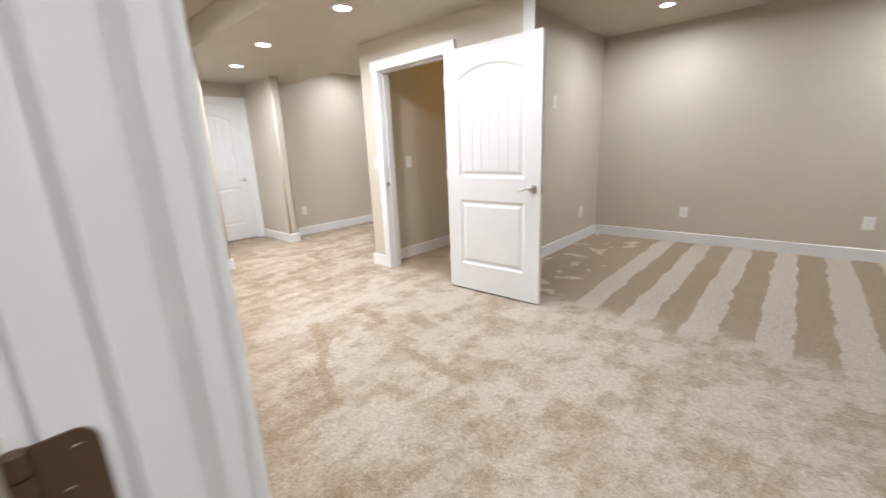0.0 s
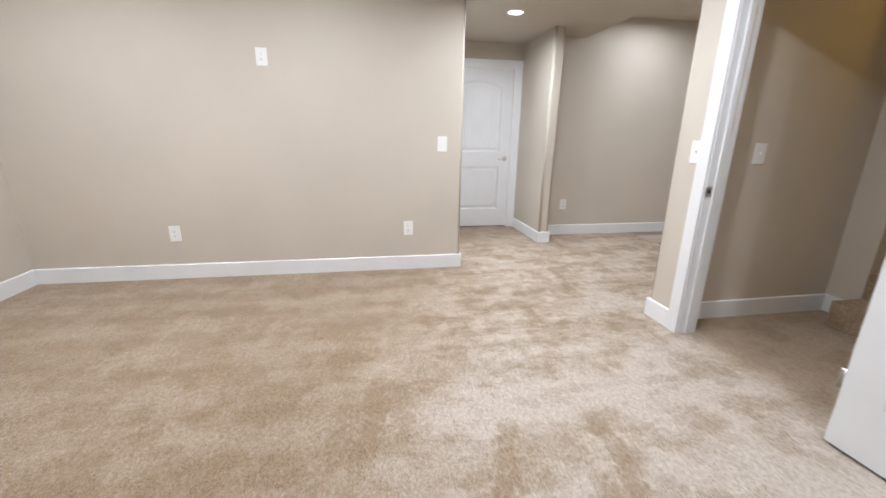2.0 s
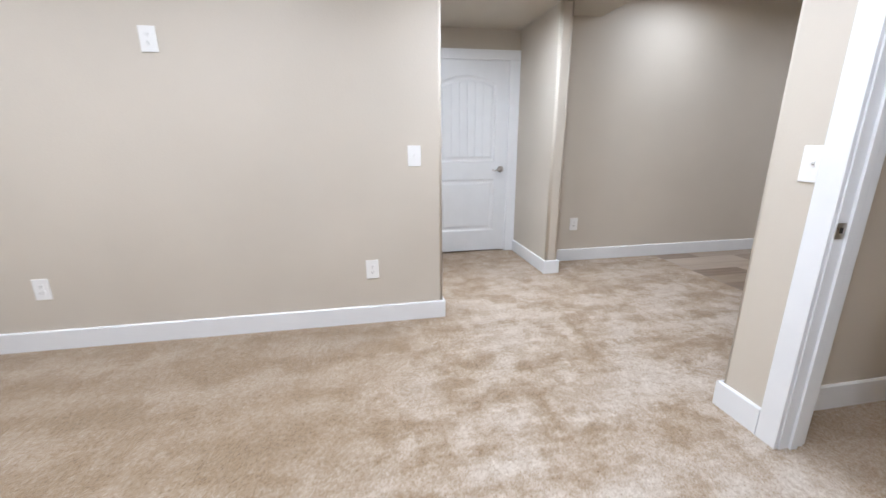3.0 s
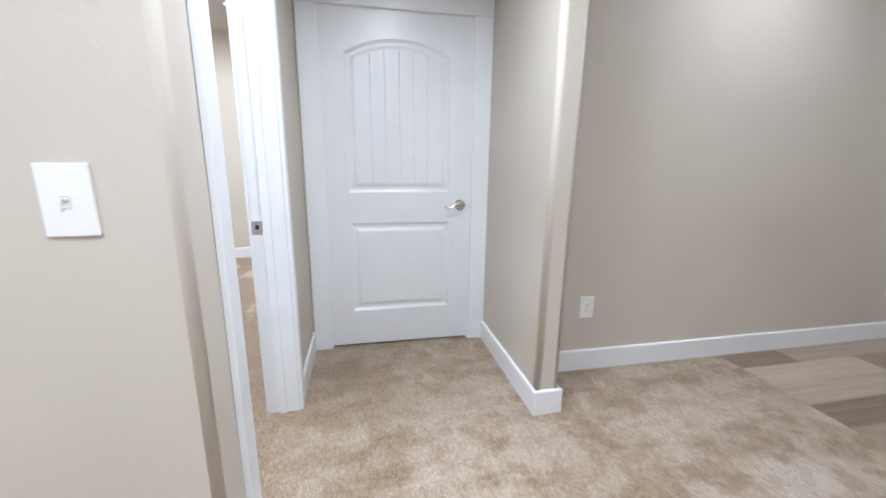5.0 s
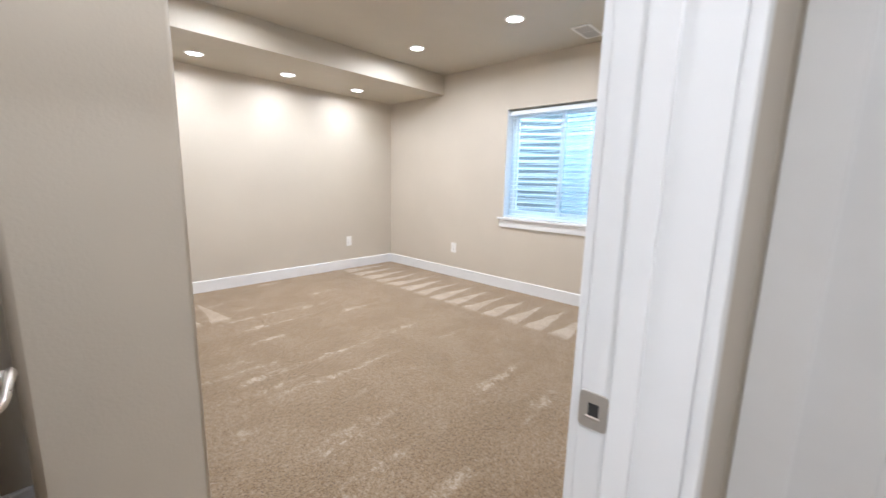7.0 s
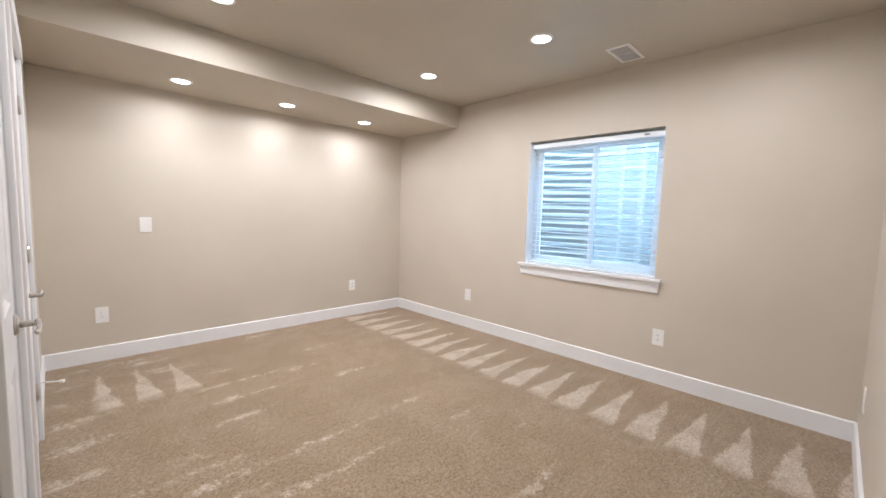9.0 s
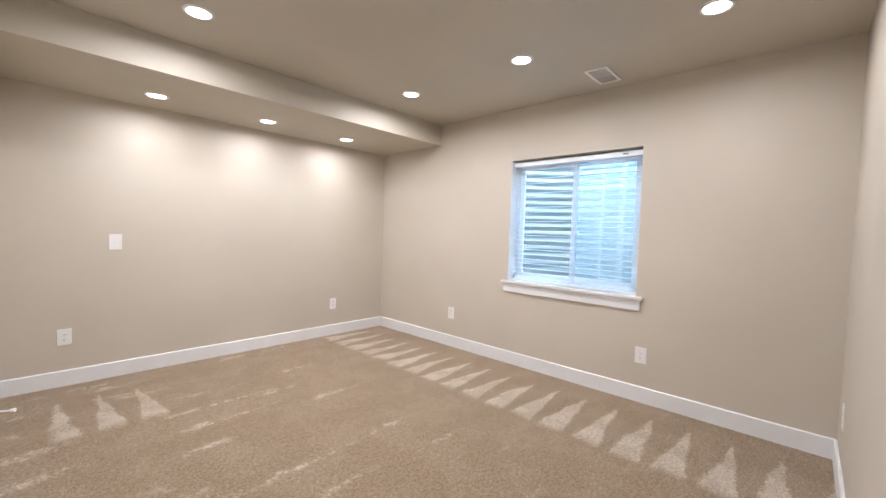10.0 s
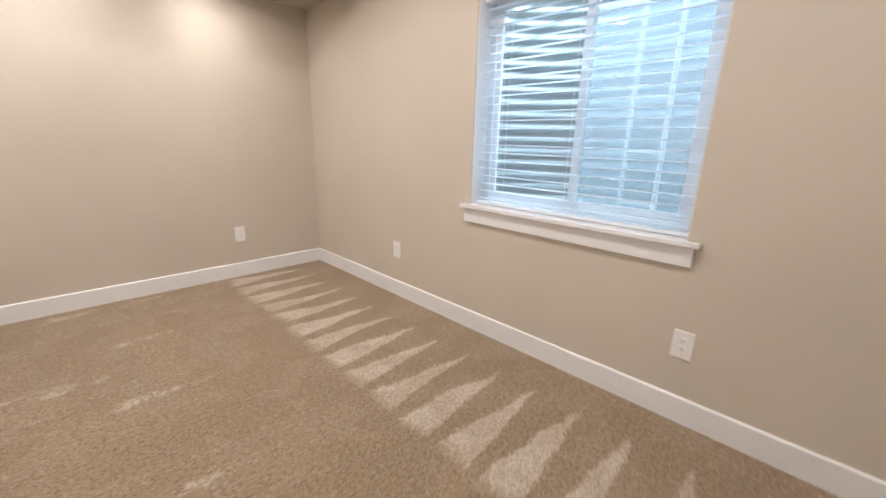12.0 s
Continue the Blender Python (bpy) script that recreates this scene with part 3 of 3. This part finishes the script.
# doorway the walk starts in
fr = frame_boards("door_frame", 0.842, 0.12, pose(-0.397, 0.17, 0), (0.045, 0.08), label="white painted door frame with bronze hinges")
for z in (0.27, 1.035, 1.80):
    bm = bmesh.new()
    rim = fillet([(-0.010, z - 0.045), (0.028, z - 0.045), (0.028, z + 0.045), (-0.010, z + 0.045)], {1: 0.013, 2: 0.013})
    low, high = ([bm.verts.new((x, q.x, q.y)) for q in rim] for x in (0.0, 0.0024))
    bm.faces.new(high)
    for i in range(len(rim)):
        bm.faces.new((low[i], low[(i + 1) % len(rim)], high[(i + 1) % len(rim)], high[i]))
    for a in range(5):
        tube(bm, (0.002, -0.014, z - 0.045 + 0.018 * a + 0.0006), (0.002, -0.014, z - 0.027 + 0.018 * a - 0.0006), 0.007, None, 14)
    hinge = part("hinge", bm, BRONZE, fr, "dull bronze butt hinge")
    for dy, dz in ((0.016, -0.030), (0.006, 0.0), (0.016, 0.030)):
        bm = bmesh.new()
        tube(bm, (0.0022, dy, z + dz), (0.0034, dy, z + dz), 0.0042, 0.0034, 12)
        part("screw", bm, BRONZE, hinge)
# bedroom closet doors
for y_hinge, w, turn in ((-1.50, 0.76, 90), (0.36, 0.69, 270)):
    if turn == 90:
        frame_boards("door_frame", w, 0.12, pose(-5.648, y_hinge + w, 0, 0, 0, 270), (0.045, 0.08), (0.07, 0.07), (1, 0))
        door_leaf("door_4", w, pose(-5.628, y_hinge, 0, 0, 0, 90), 1, "closed white two-panel moulded closet door")
    else:
        frame_boards("door_frame", w, 0.12, pose(-5.648, y_hinge, 0, 0, 0, 270), (0.045, 0.08), (0.05, 0.07), (1, 0))
        door_leaf("door_5", w, pose(-5.628, y_hinge, 0, 0, 0, 270), -1, "closed white two-panel moulded closet door")
bm = bmesh.new()
tube(bm, (-5.668, -1.50, 0.335), (-5.743, -1.46, 0.335), 0.004, None, 10)
tube(bm, (-5.743, -1.46, 0.335), (-5.758, -1.452, 0.335), 0.009, 0.010, 14)
tagged(part("door_stop", bm, PLASTIC), "white-tipped hinge pin door stop on the closet door", "door stop")
# doorway at the hall's end with a leaf ajar behind it
frame_boards("door_frame", 0.69, 0.115, pose(-6.10, 6.85, 0, 0, 0, 270), (0.035, 0.07))
door_leaf("door_6", 0.685, pose(-6.13, 6.82, 0, 0, 0, 185), 1, "open white two-panel moulded door beyond the hall")


# ---- wall plates ----
def plate(name, label, kind):
    """A wall plate in the xz plane that faces -y, centred on its origin."""
    root = new(name)
    tagged(root, label, "outlet" if kind == "outlet" else "light switch", "wall plates")
    bm = bmesh.new()
    box(bm, -0.043, -0.006, -0.066, 0.043, 0.001, 0.066, 0.0028)
    part("cover_plate", bm, PLASTIC, root)
    if kind == "outlet":
        for dz in (-0.0195, 0.0195):
            bm = bmesh.new()
            loop = fillet([(-0.0165, -0.0145), (0.0165, -0.0145), (0.0165, 0.0145), (-0.0165, 0.0145)], {0: 0.007, 1: 0.007, 2: 0.007, 3: 0.007})
            a = [bm.verts.new((p.x, -0.0055, p.y + dz)) for p in loop]
            b = [bm.verts.new((p.x, -0.0085, p.y + dz)) for p in loop]
            bm.faces.new(b)
            for i in range(len(a)):
                j = (i + 1) % len(a)
                bm.faces.new((a[i], a[j], b[j], b[i]))
            face = part("socket", bm, PLASTIC, root)
            for dx in (-0.0063, 0.0063):
                bm = bmesh.new()
                box(bm, dx - 0.0011, -0.0089, dz - 0.001, dx + 0.0011, -0.0083, dz + 0.008)
                part("slot", bm, SLOT, face)
            bm = bmesh.new()
            tube(bm, (0, -0.0083, dz - 0.008), (0, -0.0089, dz - 0.008), 0.0024, None, 10)
            part("slot", bm, SLOT, face)
    elif kind == "toggle":
        bm = bmesh.new()
        box(bm, -0.007, -0.0075, -0.0135, 0.007, -0.005, 0.0135, 0.001)
        part("switch_collar", bm, PLASTIC, root)
        bm = bmesh.new()
        box(bm, -0.0045, -0.019, 0.000, 0.0045, -0.006, 0.0085, 0.0015)
        part("toggle", bm, PLASTIC, root)
    for dz in ((0,) if kind == "outlet" else (-0.030, 0.030)):
        bm = bmesh.new()
        tube(bm, (0, -0.0055, dz), (0, -0.0072, dz), 0.0032, None, 10)
        part("screw", bm, PLASTIC, root)
    return root


FACE = {"S": 0, "E": 90, "N": 180, "W": 270}
KINDS = {k: plate(n, l, k) for k, n, l in (
    ("outlet", "wall_outlet", "white duplex outlet with a smooth cover plate on the wall"),
    ("toggle", "light_switch", "white toggle light switch on the greige wall"))}
SPOTS = [
    ("outlet", -4.865, 1.353, 0.395, "E"), ("outlet", -4.865, -0.608, 0.395, "E"), ("outlet", -4.865, 0.221, 1.79, "E"), ("toggle", -4.865, 1.661, 1.15, "E"),
    ("outlet", -5.985, 3.445, 0.395, "E"), ("outlet", -5.985, 5.82, 0.385, "E"), ("toggle", -3.505, 3.49, 1.14, "E"), ("toggle", -3.44, 2.97, 1.15, "S"),
    ("outlet", -2.15, 5.30, 0.385, "E"), ("outlet", -2.15, 4.45, 1.72, "E"), ("outlet", -1.049, 5.83, 0.385, "S"), ("outlet", 0.55, 5.83, 0.385, "S"),
    ("toggle", -6.337, -2.795, 1.153, "N"), ("outlet", -6.017, -2.795, 0.393, "N"), ("outlet", -8.434, -2.795, 0.389, "N"),
    ("outlet", -9.195, -1.492, 0.388, "E"), ("outlet", -9.195, 0.565, 0.38, "E"), ("outlet", -8.849, 1.705, 0.383, "S")]
seen = set()
for kind, x, y, z, f in SPOTS:
    m = pose(x, y, z, 0, 0, FACE[f])
    if kind in seen:
        copy_thing(KINDS[kind], m)
    else:
        KINDS[kind].matrix_world = m
        seen.add(kind)


# ---- recessed lights ----
def recessed_light(watts):
    root = new("recessed_light")
    tagged(root, "round white recessed downlight, switched on", "ceiling light", "recessed lights")
    bm = bmesh.new()
    n, prof = 40, [(0.083, 0.0), (0.081, -0.006), (0.070, -0.009), (0.064, -0.006), (0.062, 0.0)]
    rings = [[bm.verts.new((r * math.cos(2 * math.pi * i / n), r * math.sin(2 * math.pi * i / n), z)) for i in range(n)] for r, z in prof]
    for a, b in zip(rings, rings[1:]):
        for i in range(n):
            bm.faces.new((a[i], a[(i + 1) % n], b[(i + 1) % n], b[i]))
    part("trim_ring", bm, PLASTIC, root, "", True)
    bm = bmesh.new()
    tube(bm, (0, 0, -0.0045), (0, 0, -0.001), 0.064, None, 36)
    part("lens", bm, LENS, root, "glowing white lens")
    lamp = bpy.data.lights.new("downlight", "AREA")
    lamp.shape, lamp.size, lamp.energy, lamp.color = "DISK", 0.12, watts, LAMP_COLOR
    lamp.spread = radians(171)
    ob = new("downlight", lamp)
    ob.parent, ob.location = root, (0, 0, -0.012)
    return root


LIGHTS = [
    # (-6.52, -0.06) and (-5.42, 1.10) are unseen guesses; the second brightens the entry
    (-6.52, -1.20, TOP, 16), (-8.25, -1.235, TOP, 16), (-8.255, -0.068, TOP, 14), (-8.345, 1.085, TOP, 10), (-6.52, -0.06, TOP, 14), (-5.42, 1.10, TOP, 10),
    (-6.54, -2.347, LOW, 7.5), (-7.43, -2.375, LOW, 7.5), (-8.335, -2.405, LOW, 7.5),
    (-5.265, 2.41, LOW, 13), (-4.155, 2.23, LOW, 13), (-2.80, 2.22, LOW, 13), (-1.45, 2.25, LOW, 7.5),
    # (-2.6, -0.3) and (0.9, 5.02) are unseen, added as fill
    (-3.65, -0.95, TOP, 17), (-3.65, 0.65, TOP, 17), (-2.6, -0.3, TOP, 13), (-1.24, 5.02, TOP, 14), (0.9, 5.02, TOP, 14),
    # (-4.6, 6.2), (0.5, 1.0), (0.15, -0.8): unseen, added to brighten hall and start
    (-5.38, 4.28, TOP, 8.5), (-4.6, 6.2, TOP, 13), (-6.7, 6.1, TOP, 20), (0.5, 1.0, TOP, 13), (0.15, -0.8, TOP, 13)]
FIXTURES = {}
for x, y, z, watts in LIGHTS:
    if watts in FIXTURES:
        copy_thing(FIXTURES[watts], pose(x, y, z))
    else:
        FIXTURES[watts] = recessed_light(watts)
        FIXTURES[watts].matrix_world = pose(x, y, z)

# ---- ceiling vent ----
vent = new("ceiling_vent")
tagged(vent, "white louvred ceiling air vent", "vent")
bm = bmesh.new()
for b in ((-0.16, -0.085, -0.008, 0.16, -0.065, 0), (-0.16, 0.065, -0.008, 0.16, 0.085, 0), (-0.16, -0.065, -0.008, -0.14, 0.065, 0), (0.14, -0.065, -0.008, 0.16, 0.065, 0), (-0.005, -0.065, -0.006, 0.005, 0.065, 0)):
    box(bm, *b)
part("frame", bm, PLASTIC, vent)
bm = bmesh.new()
box(bm, -0.14, -0.065, -0.001, 0.14, 0.065, 0)
part("backing", bm, SLOT, vent)
slat = bmesh.new()
box(slat, -0.14, -0.006, -0.0008, 0.14, 0.006, 0.0008)
slat_me = mesh_of("slat", slat, plain("grey_vent_slat", (0.52, 0.51, 0.50), 0.5))
for k in range(9):
    s = new("slat", slat_me)
    s.parent = vent
    s.matrix_local = pose(0, -0.056 + k * 0.014, -0.005, 32)
vent.matrix_world = pose(-8.885, 0.275, TOP)

# ---- window ----
win = new("window_1")
tagged(win, "white vinyl sliding basement window in a deep recess", "window", "", "structure")
XG = -9.345


def wpart(name, boxes, mat, parent=None, label="", bevel=0.002):
    bm = bmesh.new()
    for b in boxes:
        box(bm, *b, bevel)
    return part(name, bm, mat, parent or win, label)


wpart("window_frame", [(XG - 0.03, WY0, WZ0, XG + 0.03, WY0 + 0.05, WZ1), (XG - 0.03, WY1 - 0.05, WZ0, XG + 0.03, WY1, WZ1), (XG - 0.03, WY0 + 0.05, WZ0, XG + 0.03, WY1 - 0.05, WZ0 + 0.05), (XG - 0.03, WY0 + 0.05, WZ1 - 0.05, XG + 0.03, WY1 - 0.05, WZ1)], VINYL)
ym = (WY0 + WY1) / 2
for nm, a, b, dx in (("sash", WY0 + 0.05, ym + 0.02, 0.012), ("sash", ym - 0.02, WY1 - 0.05, -0.012)):
    z0, z1, s = WZ0 + 0.05, WZ1 - 0.05, 0.04
    sash = wpart(nm, [(XG + dx - 0.01, a, z0, XG + dx + 0.01, a + s, z1), (XG + dx - 0.01, b - s, z0, XG + dx + 0.01, b, z1), (XG + dx - 0.01, a + s, z0, XG + dx + 0.01, b - s, z0 + s), (XG + dx - 0.01, a + s, z1 - s, XG + dx + 0.01, b - s, z1)], VINYL)
    bm = bmesh.new()
    box(bm, XG + dx - 0.002, a + s, z0 + s, XG + dx + 0.002, b - s, z1 - s)
    pane = part("pane", bm, GLASS, sash, "clear window glass")
    pane.visible_shadow = False
for b in ((XG + 0.03, WY0, WZ0 + 0.004, -9.203, WY0 + 0.006, WZ1), (XG + 0.03, WY1 - 0.006, WZ0 + 0.004, -9.203, WY1, WZ1)):
    wpart("jamb_liner", [b], VINYL, None, "", 0.0)
SCREEN, snt, sb = nodes_of("insect_screen", 0.8, 0.0, (0.62, 0.68, 0.74))
mesh_light, mesh_gap, mesh_mix = add(snt, "ShaderNodeBsdfTranslucent"), add(snt, "ShaderNodeBsdfTransparent"), add(snt, "ShaderNodeMixShader", Fac=0.34)
mesh_light.inputs["Color"].default_value = (0.56, 0.64, 0.71, 1)
snt.links.new(mesh_gap.outputs[0], mesh_mix.inputs[1])
snt.links.new(mesh_light.outputs[0], mesh_mix.inputs[2])
snt.links.new(mesh_mix.outputs[0], snt.nodes["Material Output"].inputs[0])
bm = bmesh.new()
box(bm, XG - 0.040, ym, WZ0 + 0.05, XG - 0.038, WY1 - 0.05, WZ1 - 0.05)
part("insect_screen", bm, SCREEN, win, "fine grey insect screen")
stool = wpart("window_sill", [(XG + 0.03, WY0, WZ0 - 0.002, -9.195, WY1, WZ0 + 0.004), (-9.195, WY0 - 0.055, WZ0 - 0.018, -9.155, WY1 + 0.055, WZ0 + 0.004)], TRIM, None, "white painted window stool")
wpart("apron", [(-9.195, WY0 - 0.035, WZ0 - 0.108, -9.178, WY1 + 0.035, WZ0 - 0.018)], TRIM, None, "white painted apron board")

blind = new("window_blind")
tagged(blind, "white slatted horizontal blind, lowered with slats open", "blind")
XB = -9.268
bm = bmesh.new()
box(bm, XB - 0.025, WY0 + 0.014, WZ1 - 0.062, XB + 0.03, WY1 - 0.014, WZ1 - 0.020, 0.003)
part("headrail", bm, VINYL, blind)
bm = bmesh.new()
box(bm, XB + 0.029, WY1 - 0.17, WZ1 - 0.044, XB + 0.032, WY1 - 0.13, WZ1 - 0.034, 0.0008)
part("tilt_slot", bm, SLOT, blind, "dark slot of the tilt mechanism")
bm = bmesh.new()
n, w = 6, 0.040
for k in range(n + 1):
    u = -w / 2 + w * k / n
    for yy in (WY0 + 0.014, WY1 - 0.014):
        bm.verts.new((u, yy, 0.003 * (1 - (2 * u / w) ** 2)))
bm.verts.ensure_lookup_table()
for k in range(n):
    bm.faces.new((bm.verts[2 * k], bm.verts[2 * k + 1], bm.verts[2 * k + 3], bm.verts[2 * k + 2]))
geom = bmesh.ops.extrude_face_region(bm, geom=bm.faces[:])
bmesh.ops.translate(bm, verts=[v for v in geom["geom"] if isinstance(v, bmesh.types.BMVert)], vec=(0, 0, -0.0022))
slat_me = mesh_of("slat", bm, SLATS)
zs = WZ0 + 0.045
while zs < WZ1 - 0.06:
    s = new("slat", slat_me)
    s.parent = blind
    s.matrix_local = pose(XB, 0, zs, 0, 2 + random.uniform(-1, 1), 0)
    zs += 0.047
bm = bmesh.new()
box(bm, XB - 0.025, WY0 + 0.012, WZ0 + 0.008, XB + 0.025, WY1 - 0.012, WZ0 + 0.026, 0.003)
part("bottom_rail", bm, VINYL, blind)
for yy in (WY0 + 0.18, ym, WY1 - 0.18):
    bm = bmesh.new()
    for dx in (-0.026, 0.026):
        tube(bm, (XB + dx, yy, WZ0 + 0.02), (XB + dx, yy, WZ1 - 0.03), 0.0011, None, 6)
    part("ladder_cord", bm, VINYL, blind)

# ---- window well ----
well = new("window_well")
tagged(well, "corrugated galvanized steel window well outside", "window well")
bm = bmesh.new()
cy, rad = ym, 0.86
zs = [0.55 + 0.016 * k for k in range(125)]
last = None
for z in zs:
    rr = 0.011 * math.sin(2 * math.pi * z / 0.085)
    row = [bm.verts.new((-9.415 - (0.74 + rr) * math.sin(a), cy - (rad + rr) * math.cos(a), z)) for a in [math.pi * i / 36 for i in range(37)]]
    if last:
        for i in range(36):
            bm.faces.new((last[i], last[i + 1], row[i + 1], row[i])).smooth = True
    last = row
part("well_wall", bm, STEEL, well)
bm = bmesh.new()
for yy in (-0.125, 0.095):
    tube(bm, (-10.03, yy, 0.55), (-10.03, yy, 2.28), 0.016, None, 12)
part("ladder_rail", bm, VINYL, well)
for k in range(5):
    bm = bmesh.new()
    tube(bm, (-10.03, -0.125, 0.87 + 0.33 * k), (-10.03, 0.095, 0.87 + 0.33 * k), 0.012, None, 10)
    part("ladder_rung", bm, VINYL, well)
bm = bmesh.new()
box(bm, -10.4, -1.2, 0.5, -9.412, 1.2, 0.56)
tagged(part("ground", bm, GRAVEL), "grey gravel at the bottom of the window well", "ground", "", "structure")

# sky light falling into the well
top = new("sky_light", bpy.data.lights.new("sky_light", "AREA"))
top.data.shape, top.data.size, top.data.size_y, top.data.energy, top.data.color = "RECTANGLE", 0.9, 1.7, 345.0, (0.60, 0.87, 1.0)
top.matrix_world = look((-9.90, -0.11, 3.7), (-9.70, -0.11, 1.5))

# ---- stairs ----
for k in range(6):
    bm = bmesh.new()
    y0 = 4.12 + 0.26 * k
    box(bm, -3.288, y0 - 0.02, 0.18 * k, -2.272, 5.828, 0.18 * (k + 1), 0.012)
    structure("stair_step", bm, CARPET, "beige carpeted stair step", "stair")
glow_lamp = new("stair_lamp", bpy.data.lights.new("stair_lamp", "POINT"))
glow_lamp.data.energy, glow_lamp.data.color, glow_lamp.data.shadow_soft_size = 6.0, (1.0, 0.58, 0.08), 0.08
glow_lamp.location = (-2.6, 5.1, 2.38)

# ---- hall planks ----
k = 0
for col in range(30):
    x0 = -8.038 + col * 0.186
    y0 = 4.97 - 1.2 + ((col - 14) * 0.43) % 1.2 - 1.2
    while y0 < 7.6:
        a, b = max(y0, 4.435), min(y0 + 1.2, 7.598)
        if b - a > 0.03 and x0 + 0.186 < -3.62:
            bm = bmesh.new()
            box(bm, x0 + 0.0006, a + 0.0006, -0.012, x0 + 0.1854, b - 0.0006, -0.002)
            part("plank", bm, PLANK, plank_floor)
        y0 += 1.2
